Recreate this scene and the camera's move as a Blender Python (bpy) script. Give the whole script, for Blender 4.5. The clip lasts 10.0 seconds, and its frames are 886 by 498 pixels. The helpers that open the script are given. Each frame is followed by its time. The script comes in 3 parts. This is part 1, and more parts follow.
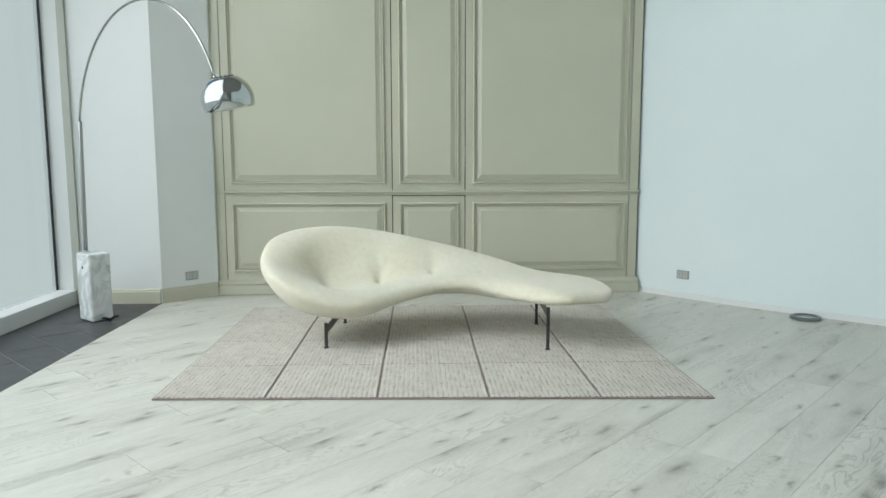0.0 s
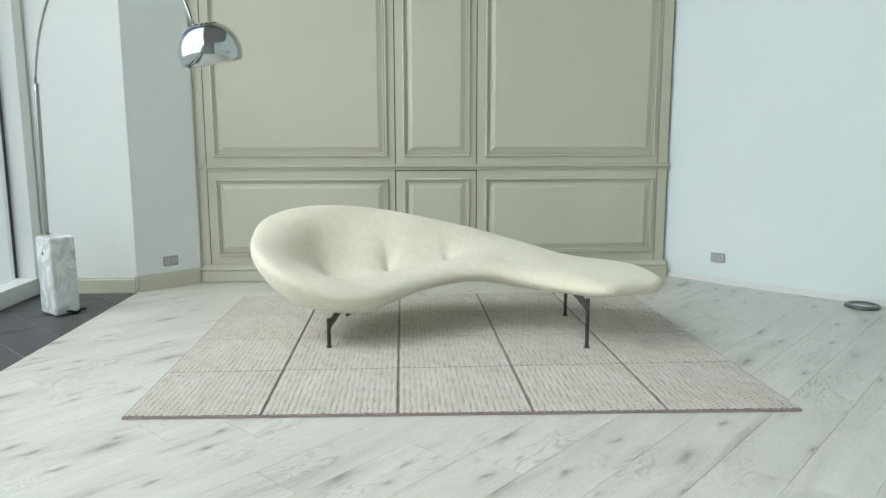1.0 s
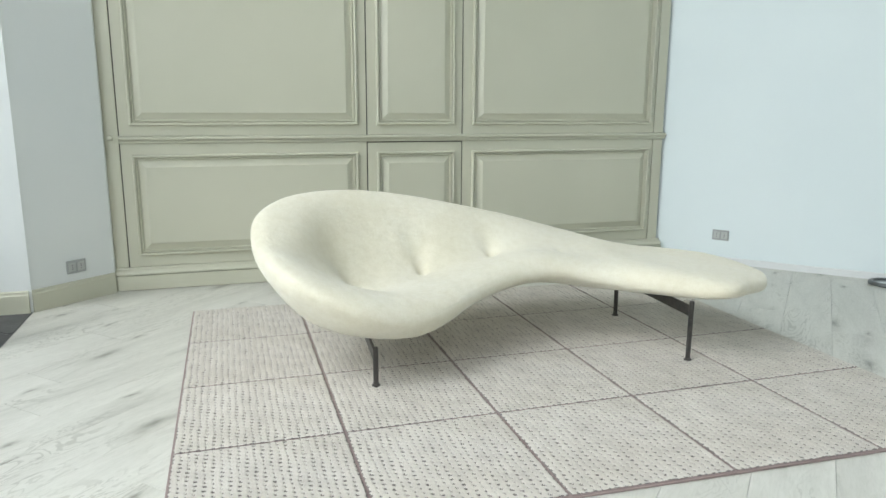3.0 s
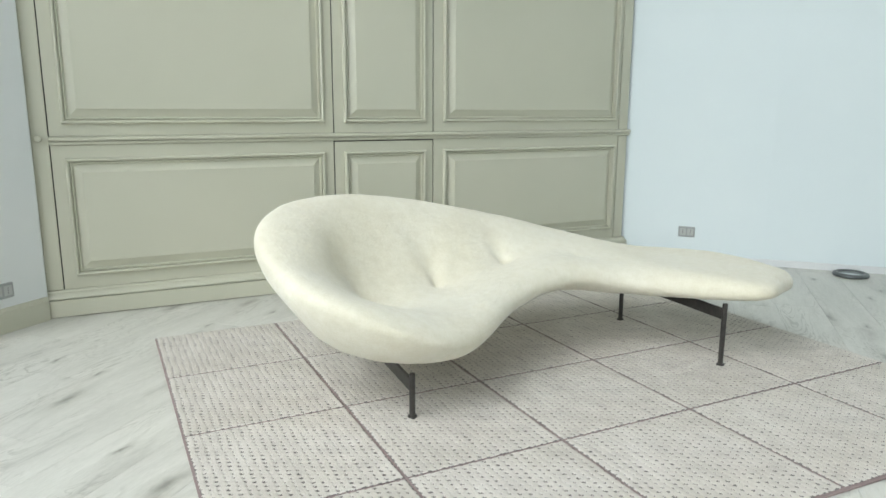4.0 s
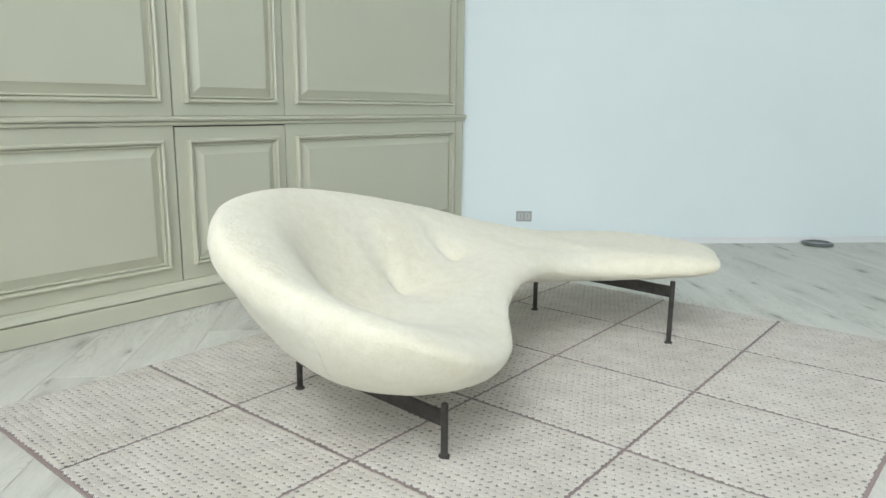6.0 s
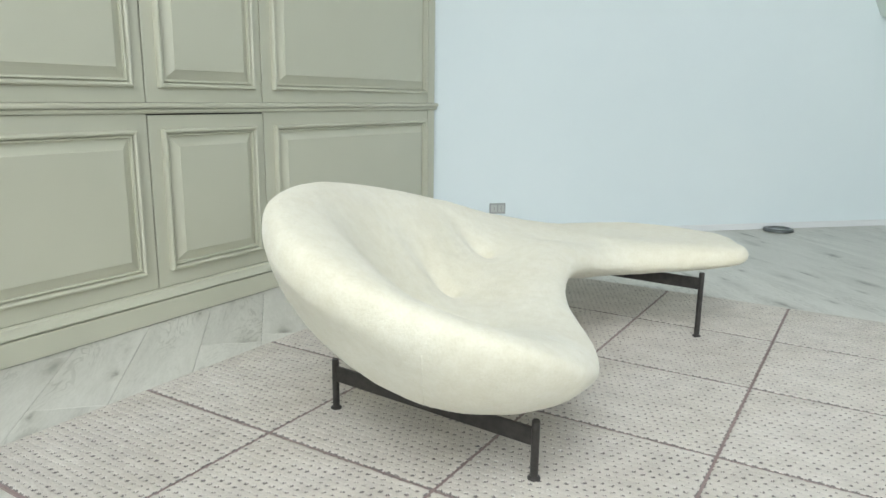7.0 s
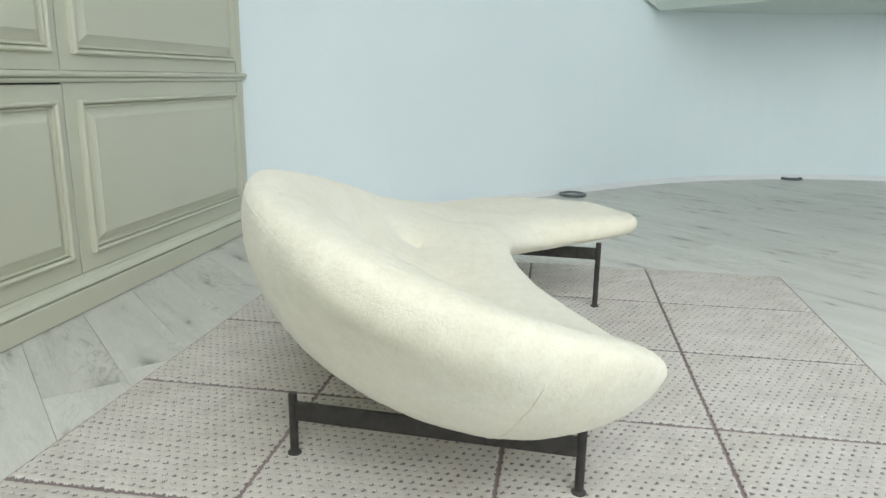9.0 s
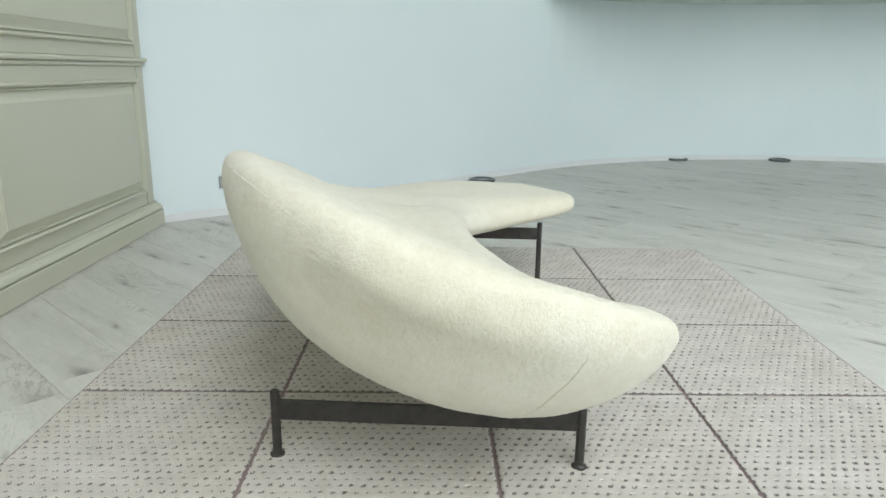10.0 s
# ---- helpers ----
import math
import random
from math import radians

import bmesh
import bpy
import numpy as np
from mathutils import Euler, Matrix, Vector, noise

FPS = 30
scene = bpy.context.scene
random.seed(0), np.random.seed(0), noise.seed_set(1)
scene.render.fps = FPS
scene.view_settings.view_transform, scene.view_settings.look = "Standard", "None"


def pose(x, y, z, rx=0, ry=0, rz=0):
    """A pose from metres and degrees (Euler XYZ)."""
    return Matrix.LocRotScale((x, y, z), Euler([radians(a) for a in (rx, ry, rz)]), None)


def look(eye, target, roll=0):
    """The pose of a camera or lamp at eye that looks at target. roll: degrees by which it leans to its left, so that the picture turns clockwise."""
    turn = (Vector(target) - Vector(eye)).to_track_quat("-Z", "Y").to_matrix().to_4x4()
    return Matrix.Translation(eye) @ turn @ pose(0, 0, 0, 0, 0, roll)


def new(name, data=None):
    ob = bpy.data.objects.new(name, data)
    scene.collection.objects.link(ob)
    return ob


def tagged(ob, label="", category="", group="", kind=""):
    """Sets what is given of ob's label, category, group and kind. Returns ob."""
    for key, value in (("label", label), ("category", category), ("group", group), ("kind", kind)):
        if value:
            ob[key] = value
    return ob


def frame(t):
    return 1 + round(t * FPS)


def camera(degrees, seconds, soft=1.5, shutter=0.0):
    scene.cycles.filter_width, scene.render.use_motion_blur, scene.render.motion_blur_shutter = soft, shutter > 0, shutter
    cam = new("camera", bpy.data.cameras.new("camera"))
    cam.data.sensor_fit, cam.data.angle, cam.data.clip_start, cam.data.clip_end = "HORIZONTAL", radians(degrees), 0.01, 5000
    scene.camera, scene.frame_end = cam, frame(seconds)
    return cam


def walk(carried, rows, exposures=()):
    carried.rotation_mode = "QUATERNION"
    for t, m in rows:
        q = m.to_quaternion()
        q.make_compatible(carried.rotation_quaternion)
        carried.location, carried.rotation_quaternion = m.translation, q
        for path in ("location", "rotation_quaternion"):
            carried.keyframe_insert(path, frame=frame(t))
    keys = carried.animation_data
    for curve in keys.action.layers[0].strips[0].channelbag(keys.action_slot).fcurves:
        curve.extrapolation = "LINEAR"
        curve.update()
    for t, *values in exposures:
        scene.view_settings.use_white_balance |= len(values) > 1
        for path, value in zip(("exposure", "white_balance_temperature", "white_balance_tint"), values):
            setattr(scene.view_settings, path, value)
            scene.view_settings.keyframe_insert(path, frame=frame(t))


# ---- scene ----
cam = camera(64.4, 10.0)
PATH = [
    (0, (-0.062, -0.032, 1.258), (0.004, 1.952, 1.014), -0.1),
    (0.5, (-0.146, 0.305, 1.226), (-0.073, 2.286, 0.963), -0.1),
    (1, (-0.265, 0.655, 1.201), (-0.151, 2.628, 0.895), -0.1),
    (1.5, (-0.48, 0.964, 1.19), (-0.295, 2.926, 0.85), 0.0),
    (2, (-0.711, 1.263, 1.189), (-0.41, 3.205, 0.818), 0.2),
    (2.5, (-0.963, 1.57, 1.183), (-0.525, 3.483, 0.796), 0.3),
    (3, (-1.255, 1.83, 1.194), (-0.683, 3.705, 0.795), 0.3),
    (3.2, (-1.354, 1.935, 1.19), (-0.713, 3.787, 0.789), 0.4),
    (4.3, (-1.803, 2.524, 1.153), (-0.828, 4.224, 0.753), 0.4),
    (4.5, (-1.874, 2.632, 1.145), (-0.81, 4.277, 0.742), 0.6),
    (5, (-2.015, 2.875, 1.122), (-0.761, 4.381, 0.722), 0.6),
    (5.2, (-2.061, 2.974, 1.111), (-0.748, 4.429, 0.708), 0.7),
    (6.3, (-2.274, 3.559, 1.051), (-0.701, 4.727, 0.646), 0.6),
    (6.5, (-2.29, 3.674, 1.042), (-0.688, 4.799, 0.632), 0.6),
    (7, (-2.322, 3.933, 1.028), (-0.657, 4.959, 0.61), 0.7),
    (7.5, (-2.292, 4.137, 0.999), (-0.56, 5.039, 0.565), 0.5),
    (8, (-2.235, 4.319, 0.978), (-0.415, 5.017, 0.53), 0.6),
    (8.5, (-2.229, 4.531, 0.986), (-0.343, 5.014, 0.527), 0.7),
    (9, (-2.253, 4.729, 0.992), (-0.334, 5.035, 0.517), 0.9),
    (9.5, (-2.244, 4.889, 0.972), (-0.309, 5.029, 0.486), 0.8),
    (10, (-2.223, 4.99, 0.947), (-0.285, 4.966, 0.454), 0.7),
]
EXPOSURES = [(0.0, -0.20, 6480, 7.5), (1.0, -0.14, 6500, 8.5), (2.5, -0.02, 6520, 10), (4.5, -0.04, 6520, 10.5), (6.5, -0.08, 6520, 10.5), (8.0, -0.11, 6520, 10.5), (9.0, -0.13, 6520, 10), (10.0, -0.13, 6520, 10)]
walk(cam, [(t, look(eye, target, roll)) for t, eye, target, roll in PATH], EXPOSURES)

# ---- daylight ----
world = bpy.data.worlds.new("sky")
scene.world = world
world.use_nodes = True
wn = world.node_tree
sky = wn.nodes.new("ShaderNodeTexSky")
sky.sky_type, sky.sun_disc = "NISHITA", False
sky.sun_elevation, sky.sun_rotation = radians(50), radians(250)
wn.links.new(sky.outputs[0], wn.nodes["Background"].inputs[0])
wn.nodes["Background"].inputs[1].default_value = 0.1

sun = new("sun", bpy.data.lights.new("sun", "SUN"))
sun.data.energy, sun.data.angle, sun.data.color = 0.75, radians(25), (0.93, 0.98, 1.0)
sun.matrix_world = look((-20, -7, 25), (0, 0, 0))


def window_light(name, eye, target, width, height, power, color):
    lamp = new(name, bpy.data.lights.new(name, "AREA"))
    lamp.data.shape, lamp.data.size, lamp.data.size_y = "RECTANGLE", width, height
    lamp.data.energy, lamp.data.color = power, color
    lamp.matrix_world = look(eye, target)
    return lamp


SKYLIGHT = (0.91, 0.97, 1.0)
window_light("sky_through_west_glass", (-3.50, 0.0, 3.55), (1.0, 0.0, 0.9), 9.9, 5.5, 345, SKYLIGHT)


# ---- materials ----
def material(name, color, rough=0.5, metal=0.0):
    m = bpy.data.materials.new(name)
    m.use_nodes = True
    b = m.node_tree.nodes["Principled BSDF"]
    b.inputs["Base Color"].default_value = (*color, 1)
    b.inputs["Roughness"].default_value = rough
    b.inputs["Metallic"].default_value = metal
    return m, m.node_tree, b


def add(nt, kind, **inputs):
    n = nt.nodes.new(kind)
    for key, value in inputs.items():
        n.inputs[key.replace("_", " ")].default_value = value
    return n


def coords(nt, scale=(1, 1, 1), turn=0.0, shift=None):
    tc = nt.nodes.new("ShaderNodeTexCoord")
    mp = nt.nodes.new("ShaderNodeMapping")
    mp.inputs["Scale"].default_value = scale
    mp.inputs["Rotation"].default_value = (0, 0, turn)
    nt.links.new(tc.outputs["Object"], mp.inputs["Vector"])
    if shift is not None:
        nt.links.new(shift, mp.inputs["Location"])
    return mp.outputs[0]


def ramp(nt, fac, stops):
    r = nt.nodes.new("ShaderNodeValToRGB")
    while len(r.color_ramp.elements) < len(stops):
        r.color_ramp.elements.new(0.5)
    for e, (at, col) in zip(r.color_ramp.elements, stops):
        e.position, e.color = at, (*col, 1)
    nt.links.new(fac, r.inputs[0])
    return r.outputs[0]


def noise_tex(nt, vec, scale, detail=4.0, rough=0.55, distort=0.0):
    n = add(nt, "ShaderNodeTexNoise", Scale=scale, Detail=detail, Roughness=rough, Distortion=distort)
    nt.links.new(vec, n.inputs["Vector"])
    return n.outputs[0]


def mixed(nt, fac, a, b, how="MIX"):
    m = nt.nodes.new("ShaderNodeMix")
    m.data_type, m.blend_type = "RGBA", how
    for socket, value in ((m.inputs[0], fac), (m.inputs[6], a), (m.inputs[7], b)):
        if isinstance(value, (int, float)):
            socket.default_value = value
        elif isinstance(value, tuple):
            socket.default_value = (*value, 1)
        else:
            nt.links.new(value, socket)
    return m.outputs[2]


def relief(nt, bsdf, height, strength, distance):
    b = add(nt, "ShaderNodeBump", Strength=strength, Distance=distance)
    nt.links.new(height, b.inputs["Height"])
    nt.links.new(b.outputs[0], bsdf.inputs["Normal"])


def painted(name, color, dark, rough, grain=140.0, bump=0.12):
    m, nt, b = material(name, color, rough)
    v = coords(nt)
    big = noise_tex(nt, v, 1.1, 3)
    col = ramp(nt, big, [(0.3, dark), (0.7, color)])
    nt.links.new(col, b.inputs["Base Color"])
    fine = noise_tex(nt, v, grain, 3)
    relief(nt, b, fine, bump, 0.002)
    return m


WALL = painted("white_wall_paint", (0.77, 0.785, 0.765), (0.745, 0.765, 0.75), 0.6)
# white plaster again, with the window's bluish daylight put into its colour
SKYLIT = painted("skylit_white_wall_paint", (0.765, 0.83, 0.835), (0.74, 0.81, 0.82), 0.6)
# ceiling and south wall are never in view; kept dark to limit bounced light
CEILING = painted("ceiling_paint", (0.30, 0.30, 0.29), (0.27, 0.27, 0.265), 0.8)
BACKWALL = painted("grey_wall_paint", (0.30, 0.31, 0.29), (0.27, 0.28, 0.265), 0.7)
PANEL = painted("sage_beige_lacquer", (0.57, 0.557, 0.442), (0.535, 0.527, 0.415), 0.42, 60.0, 0.03)
for node in PANEL.node_tree.nodes:
    if node.type == "BSDF_PRINCIPLED":
        node.inputs["Coat Weight"].default_value = 0.3
        node.inputs["Coat Roughness"].default_value = 0.16
FRAME = painted("white_window_paint", (0.78, 0.79, 0.78), (0.74, 0.75, 0.75), 0.4, 90.0, 0.05)
STAIR = painted("stair_plaster", (0.62, 0.69, 0.64), (0.57, 0.64, 0.60), 0.7)
TRIM = painted("pale_trim_paint", (0.46, 0.47, 0.42), (0.43, 0.44, 0.395), 0.5)
GASKET, *_ = material("black_rubber", (0.015, 0.016, 0.018), 0.6)
SEAM, *_ = material("shadow_gap", (0.022, 0.022, 0.02), 0.9)


def wood_material():
    m, nt, b = material("pale_washed_oak", (0.6, 0.6, 0.55), 0.38)
    info = nt.nodes.new("ShaderNodeObjectInfo")
    comb = nt.nodes.new("ShaderNodeCombineXYZ")
    mult = nt.nodes.new("ShaderNodeMath")
    mult.operation = "MULTIPLY"
    mult.inputs[1].default_value = 37.0
    nt.links.new(info.outputs["Random"], mult.inputs[0])
    for k in range(3):
        nt.links.new(mult.outputs[0], comb.inputs[k])
    along = coords(nt, (1, 1, 1), radians(-45), comb.outputs[0])
    stretch = nt.nodes.new("ShaderNodeMapping")
    stretch.inputs["Scale"].default_value = (1.0, 6.0, 1.0)
    nt.links.new(along, stretch.inputs["Vector"])
    sv = stretch.outputs[0]
    cloud = noise_tex(nt, sv, 0.9, 5, 0.62, 0.8)
    base = ramp(nt, cloud, [(0.26, (0.40, 0.39, 0.35)), (0.39, (0.57, 0.556, 0.505)), (0.66, (0.655, 0.64, 0.585))])
    grain = noise_tex(nt, sv, 20.0, 6, 0.65, 0.8)
    fine = ramp(nt, grain, [(0.33, (0.86, 0.86, 0.85)), (0.60, (1.0, 1.0, 1.0))])
    col = mixed(nt, 0.6, base, fine, "MULTIPLY")
    # flame figure: thin rings of a slow swell, only in patches
    half = nt.nodes.new("ShaderNodeMapping")
    half.inputs["Scale"].default_value = (1.0, 3.6, 1.0)
    nt.links.new(along, half.inputs["Vector"])
    swell = noise_tex(nt, half.outputs[0], 1.5, 4, 0.5, 1.4)
    wave = nt.nodes.new("ShaderNodeMath")
    wave.operation = "MULTIPLY"
    wave.inputs[1].default_value = 85.0
    nt.links.new(swell, wave.inputs[0])
    sine = nt.nodes.new("ShaderNodeMath")
    sine.operation = "SINE"
    nt.links.new(wave.outputs[0], sine.inputs[0])
    rings = ramp(nt, sine.outputs[0], [(0.0, (1, 1, 1)), (0.55, (1, 1, 1)), (0.95, (0.76, 0.755, 0.74))])
    patch = ramp(nt, noise_tex(nt, half.outputs[0], 1.1, 3), [(0.48, (0, 0, 0)), (0.64, (1, 1, 1))])
    col = mixed(nt, patch, col, mixed(nt, 1.0, col, rings, "MULTIPLY"))
    # dark drawn-out knots with a ragged rim
    warp = add(nt, "ShaderNodeTexNoise", Scale=9.0, Detail=4.0, Roughness=0.6)
    nt.links.new(along, warp.inputs["Vector"])
    kv = nt.nodes.new("ShaderNodeMapping")
    kv.inputs["Scale"].default_value = (1.25, 3.9, 1.0)
    nt.links.new(mixed(nt, 0.075, along, warp.outputs[1]), kv.inputs["Vector"])
    for size, seed, keep in ((1.0, 0.0, 0.45), (2.3, 5.3, 0.62)):
        kv2 = nt.nodes.new("ShaderNodeVectorMath")
        kv2.inputs[1].default_value = (seed, seed, 0)
        nt.links.new(kv.outputs[0], kv2.inputs[0])
        vor = add(nt, "ShaderNodeTexVoronoi", Scale=size, Randomness=1.0)
        vor.voronoi_dimensions = "2D"
        nt.links.new(kv2.outputs[0], vor.inputs["Vector"])
        knot = ramp(nt, vor.outputs["Distance"], [(0.015, (0.36, 0.35, 0.33)), (0.06, (0.60, 0.59, 0.57)), (0.12, (0.86, 0.86, 0.85)), (0.26, (1, 1, 1))])
        chosen = ramp(nt, vor.outputs["Color"], [(keep, (0, 0, 0)), (keep + 0.12, (1, 1, 1))])
        col = mixed(nt, chosen, col, mixed(nt, 0.9, col, knot, "MULTIPLY"))
    tone = ramp(nt, info.outputs["Random"], [(0.0, (0.96, 0.96, 0.955)), (1.0, (1.02, 1.02, 1.015))])
    col = mixed(nt, 1.0, col, tone, "MULTIPLY")
    nt.links.new(col, b.inputs["Base Color"])
    rr = ramp(nt, grain, [(0.3, (0.46, 0.46, 0.46)), (0.7, (0.32, 0.32, 0.32))])
    nt.links.new(rr, b.inputs["Roughness"])
    relief(nt, b, grain, 0.12, 0.0015)
    return m


WOOD = wood_material()


def slate_material():
    m, nt, b = material("charcoal_slate", (0.06, 0.06, 0.065), 0.45)
    v = coords(nt)
    big = noise_tex(nt, v, 6.0, 6, 0.65)
    nt.links.new(ramp(nt, big, [(0.3, (0.040, 0.041, 0.044)), (0.7, (0.085, 0.084, 0.086))]), b.inputs["Base Color"])
    relief(nt, b, noise_tex(nt, v, 30.0, 6, 0.7), 0.35, 0.004)
    return m


SLATE = slate_material()
GROUT = painted("grey_grout", (0.42, 0.42, 0.41), (0.34, 0.34, 0.33), 0.9)


def marble_material():
    m, nt, b = material("white_veined_marble", (0.75, 0.76, 0.76), 0.22)
    v = coords(nt)
    warp = noise_tex(nt, v, 4.0, 4, 0.6, 0.8)
    vein = noise_tex(nt, v, 3.0, 7, 0.62, 0.9)
    c1 = ramp(nt, warp, [(0.30, (0.52, 0.55, 0.555)), (0.52, (0.73, 0.75, 0.745))])
    c2 = ramp(nt, vein, [(0.43, (1, 1, 1)), (0.49, (0.48, 0.51, 0.53)), (0.53, (1, 1, 1))])
    nt.links.new(mixed(nt, 0.6, c1, c2, "MULTIPLY"), b.inputs["Base Color"])
    return m


MARBLE = marble_material()
CHROME, *_ = material("polished_chrome", (0.56, 0.58, 0.575), 0.07, 1.0)
ARCH, *_ = material("worn_chrome", (0.50, 0.50, 0.49), 0.2, 1.0)
BRUSHED, *_ = material("satin_steel", (0.42, 0.42, 0.41), 0.30, 1.0)
HOLE, *_ = material("dark_hole", (0.02, 0.02, 0.02), 0.8)


def bronze_material():
    m, nt, b = material("dark_bronze_steel", (0.06, 0.056, 0.053), 0.42, 0.6)
    v = coords(nt)
    n = noise_tex(nt, v, 35.0, 4)
    nt.links.new(ramp(nt, n, [(0.3, (0.050, 0.047, 0.045)), (0.7, (0.085, 0.078, 0.072))]), b.inputs["Base Color"])
    return m


BRONZE = bronze_material()


def fleece_material():
    m, nt, b = material("cream_fleece", (0.72, 0.71, 0.58), 0.95)
    v = coords(nt)
    big = noise_tex(nt, v, 2.6, 4)
    mid = noise_tex(nt, v, 26.0, 4, 0.6)
    c1 = ramp(nt, big, [(0.25, (0.775, 0.725, 0.575)), (0.55, (0.805, 0.765, 0.635)), (0.80, (0.82, 0.79, 0.68))])
    c2 = ramp(nt, mid, [(0.3, (0.93, 0.92, 0.89)), (0.65, (1, 1, 1))])
    c3 = ramp(nt, noise_tex(nt, v, 150.0, 3, 0.6), [(0.36, (0.955, 0.945, 0.915)), (0.60, (1, 1, 1))])
    nt.links.new(mixed(nt, 1.0, mixed(nt, 1.0, c1, c2, "MULTIPLY"), c3, "MULTIPLY"), b.inputs["Base Color"])
    b.inputs["Sheen Weight"].default_value = 0.35
    b.inputs["Sheen Roughness"].default_value = 0.5
    b.inputs["Specular IOR Level"].default_value = 0.15
    fuzz = noise_tex(nt, v, 320.0, 3, 0.7)
    curl = noise_tex(nt, v, 130.0, 3, 0.6)
    both = mixed(nt, 0.5, fuzz, curl)
    relief(nt, b, both, 0.55, 0.007)
    return m


FLEECE = fleece_material()


def yarn_material():
    m, nt, b = material("stone_pink_yarn", (0.5, 0.47, 0.44), 0.95)
    v = coords(nt)
    info = nt.nodes.new("ShaderNodeObjectInfo")
    n = noise_tex(nt, v, 9.0, 5, 0.65)
    c = ramp(nt, n, [(0.30, (0.565, 0.53, 0.485)), (0.55, (0.645, 0.604, 0.55)), (0.75, (0.68, 0.647, 0.593))])
    worn = ramp(nt, noise_tex(nt, v, 2.3, 3), [(0.35, (0.90, 0.89, 0.86)), (0.60, (1, 1, 1))])
    c = mixed(nt, 0.8, c, worn, "MULTIPLY")
    tone = ramp(nt, info.outputs["Random"], [(0, (0.95, 0.945, 0.94)), (1, (1.02, 1.015, 1.01))])
    fib = noise_tex(nt, v, 330.0, 2)
    c = mixed(nt, 1.0, mixed(nt, 1.0, c, tone, "MULTIPLY"), ramp(nt, fib, [(0.3, (0.90, 0.90, 0.90)), (0.6, (1, 1, 1))]), "MULTIPLY")
    nt.links.new(c, b.inputs["Base Color"])
    b.inputs["Specular IOR Level"].default_value = 0.1
    relief(nt, b, fib, 0.5, 0.003)
    return m


YARN = yarn_material()
BACKING = painted("mauve_rug_backing", (0.33, 0.25, 0.235), (0.27, 0.205, 0.195), 0.95, 300.0, 0.4)
PIT = painted("grey_shaded_pit", (0.22, 0.197, 0.185), (0.18, 0.162, 0.152), 0.95, 300.0, 0.4)
PLATE = painted("grey_socket_plate", (0.37, 0.38, 0.37), (0.35, 0.36, 0.35), 0.4, 60, 0.02)
MODULE = painted("pale_socket_module", (0.48, 0.49, 0.47), (0.46, 0.47, 0.45), 0.4, 60, 0.02)
RING, *_ = material("anodised_ring", (0.16, 0.17, 0.17), 0.35, 0.8)
LENS, *_ = material("lamp_lens", (0.62, 0.66, 0.66), 0.15)


def glass_material():
    m = bpy.data.materials.new("clear_glass")
    m.use_nodes = True
    nt = m.node_tree
    b = nt.nodes["Principled BSDF"]
    b.inputs["Base Color"].default_value = (0.96, 1.0, 0.99, 1)
    b.inputs["Roughness"].default_value = 0.0
    b.inputs["Transmission Weight"].default_value = 1.0
    b.inputs["IOR"].default_value = 1.1
    return m


GLASS = glass_material()


def glow(name, color, strength):
    m = bpy.data.materials.new(name)
    m.use_nodes = True
    nt = m.node_tree
    nt.nodes.remove(nt.nodes["Principled BSDF"])
    e = add(nt, "ShaderNodeEmission", Color=(*color, 1), Strength=strength)
    nt.links.new(e.outputs[0], nt.nodes["Material Output"].inputs["Surface"])
    return m


HAZE = glow("bright_overcast_haze", (0.86, 0.96, 0.98), 0.68)


# ---- mesh helpers ----
def part(name, bm, mat, parent=None, label="", smooth=False):
    me = bpy.data.meshes.new(name)
    bm.normal_update()
    bm.to_mesh(me)
    bm.free()
    for mm in (mat if isinstance(mat, (list, tuple)) else [mat]):
        me.materials.append(mm)
    if smooth:
        me.polygons.foreach_set("use_smooth", [True] * len(me.polygons))
    ob = new(name, me)
    if parent is not None:
        ob.parent = parent
    if label:
        ob["label"] = label
    return ob


def empty(name, at=(0, 0, 0)):
    e = new(name)
    e.location = at
    return e


def box(x0, x1, y0, y1, z0, z1, bevel=0.0, m=None, bm=None, segments=2):
    own = bmesh.new()
    vs = [own.verts.new((x, y, z)) for z in (z0, z1) for x, y in ((x0, y0), (x1, y0), (x1, y1), (x0, y1))]
    for f in ((3, 2, 1, 0), (4, 5, 6, 7), (0, 1, 5, 4), (1, 2, 6, 5), (2, 3, 7, 6), (3, 0, 4, 7)):
        own.faces.new([vs[i] for i in f])
    if bevel:
        bmesh.ops.bevel(own, geom=list(own.edges), offset=bevel, segments=segments, profile=0.5, affect="EDGES")
    if m is not None:
        own.transform(m)
    return joined(own, bm)


def joined(own, bm):
    if bm is None:
        return own
    tmp = bpy.data.meshes.new("tmp")
    own.to_mesh(tmp)
    own.free()
    bm.from_mesh(tmp)
    bpy.data.meshes.remove(tmp)
    return bm


def prism(outline, z0, z1, m=None):
    bm = bmesh.new()
    lo = [bm.verts.new((x, y, z0)) for x, y in outline]
    hi = [bm.verts.new((x, y, z1)) for x, y in outline]
    bm.faces.new(lo[::-1])
    bm.faces.new(hi)
    n = len(outline)
    for i in range(n):
        bm.faces.new((lo[i], lo[(i + 1) % n], hi[(i + 1) % n], hi[i]))
    bmesh.ops.recalc_face_normals(bm, faces=bm.faces)
    if m is not None:
        bm.transform(m)
    return bm


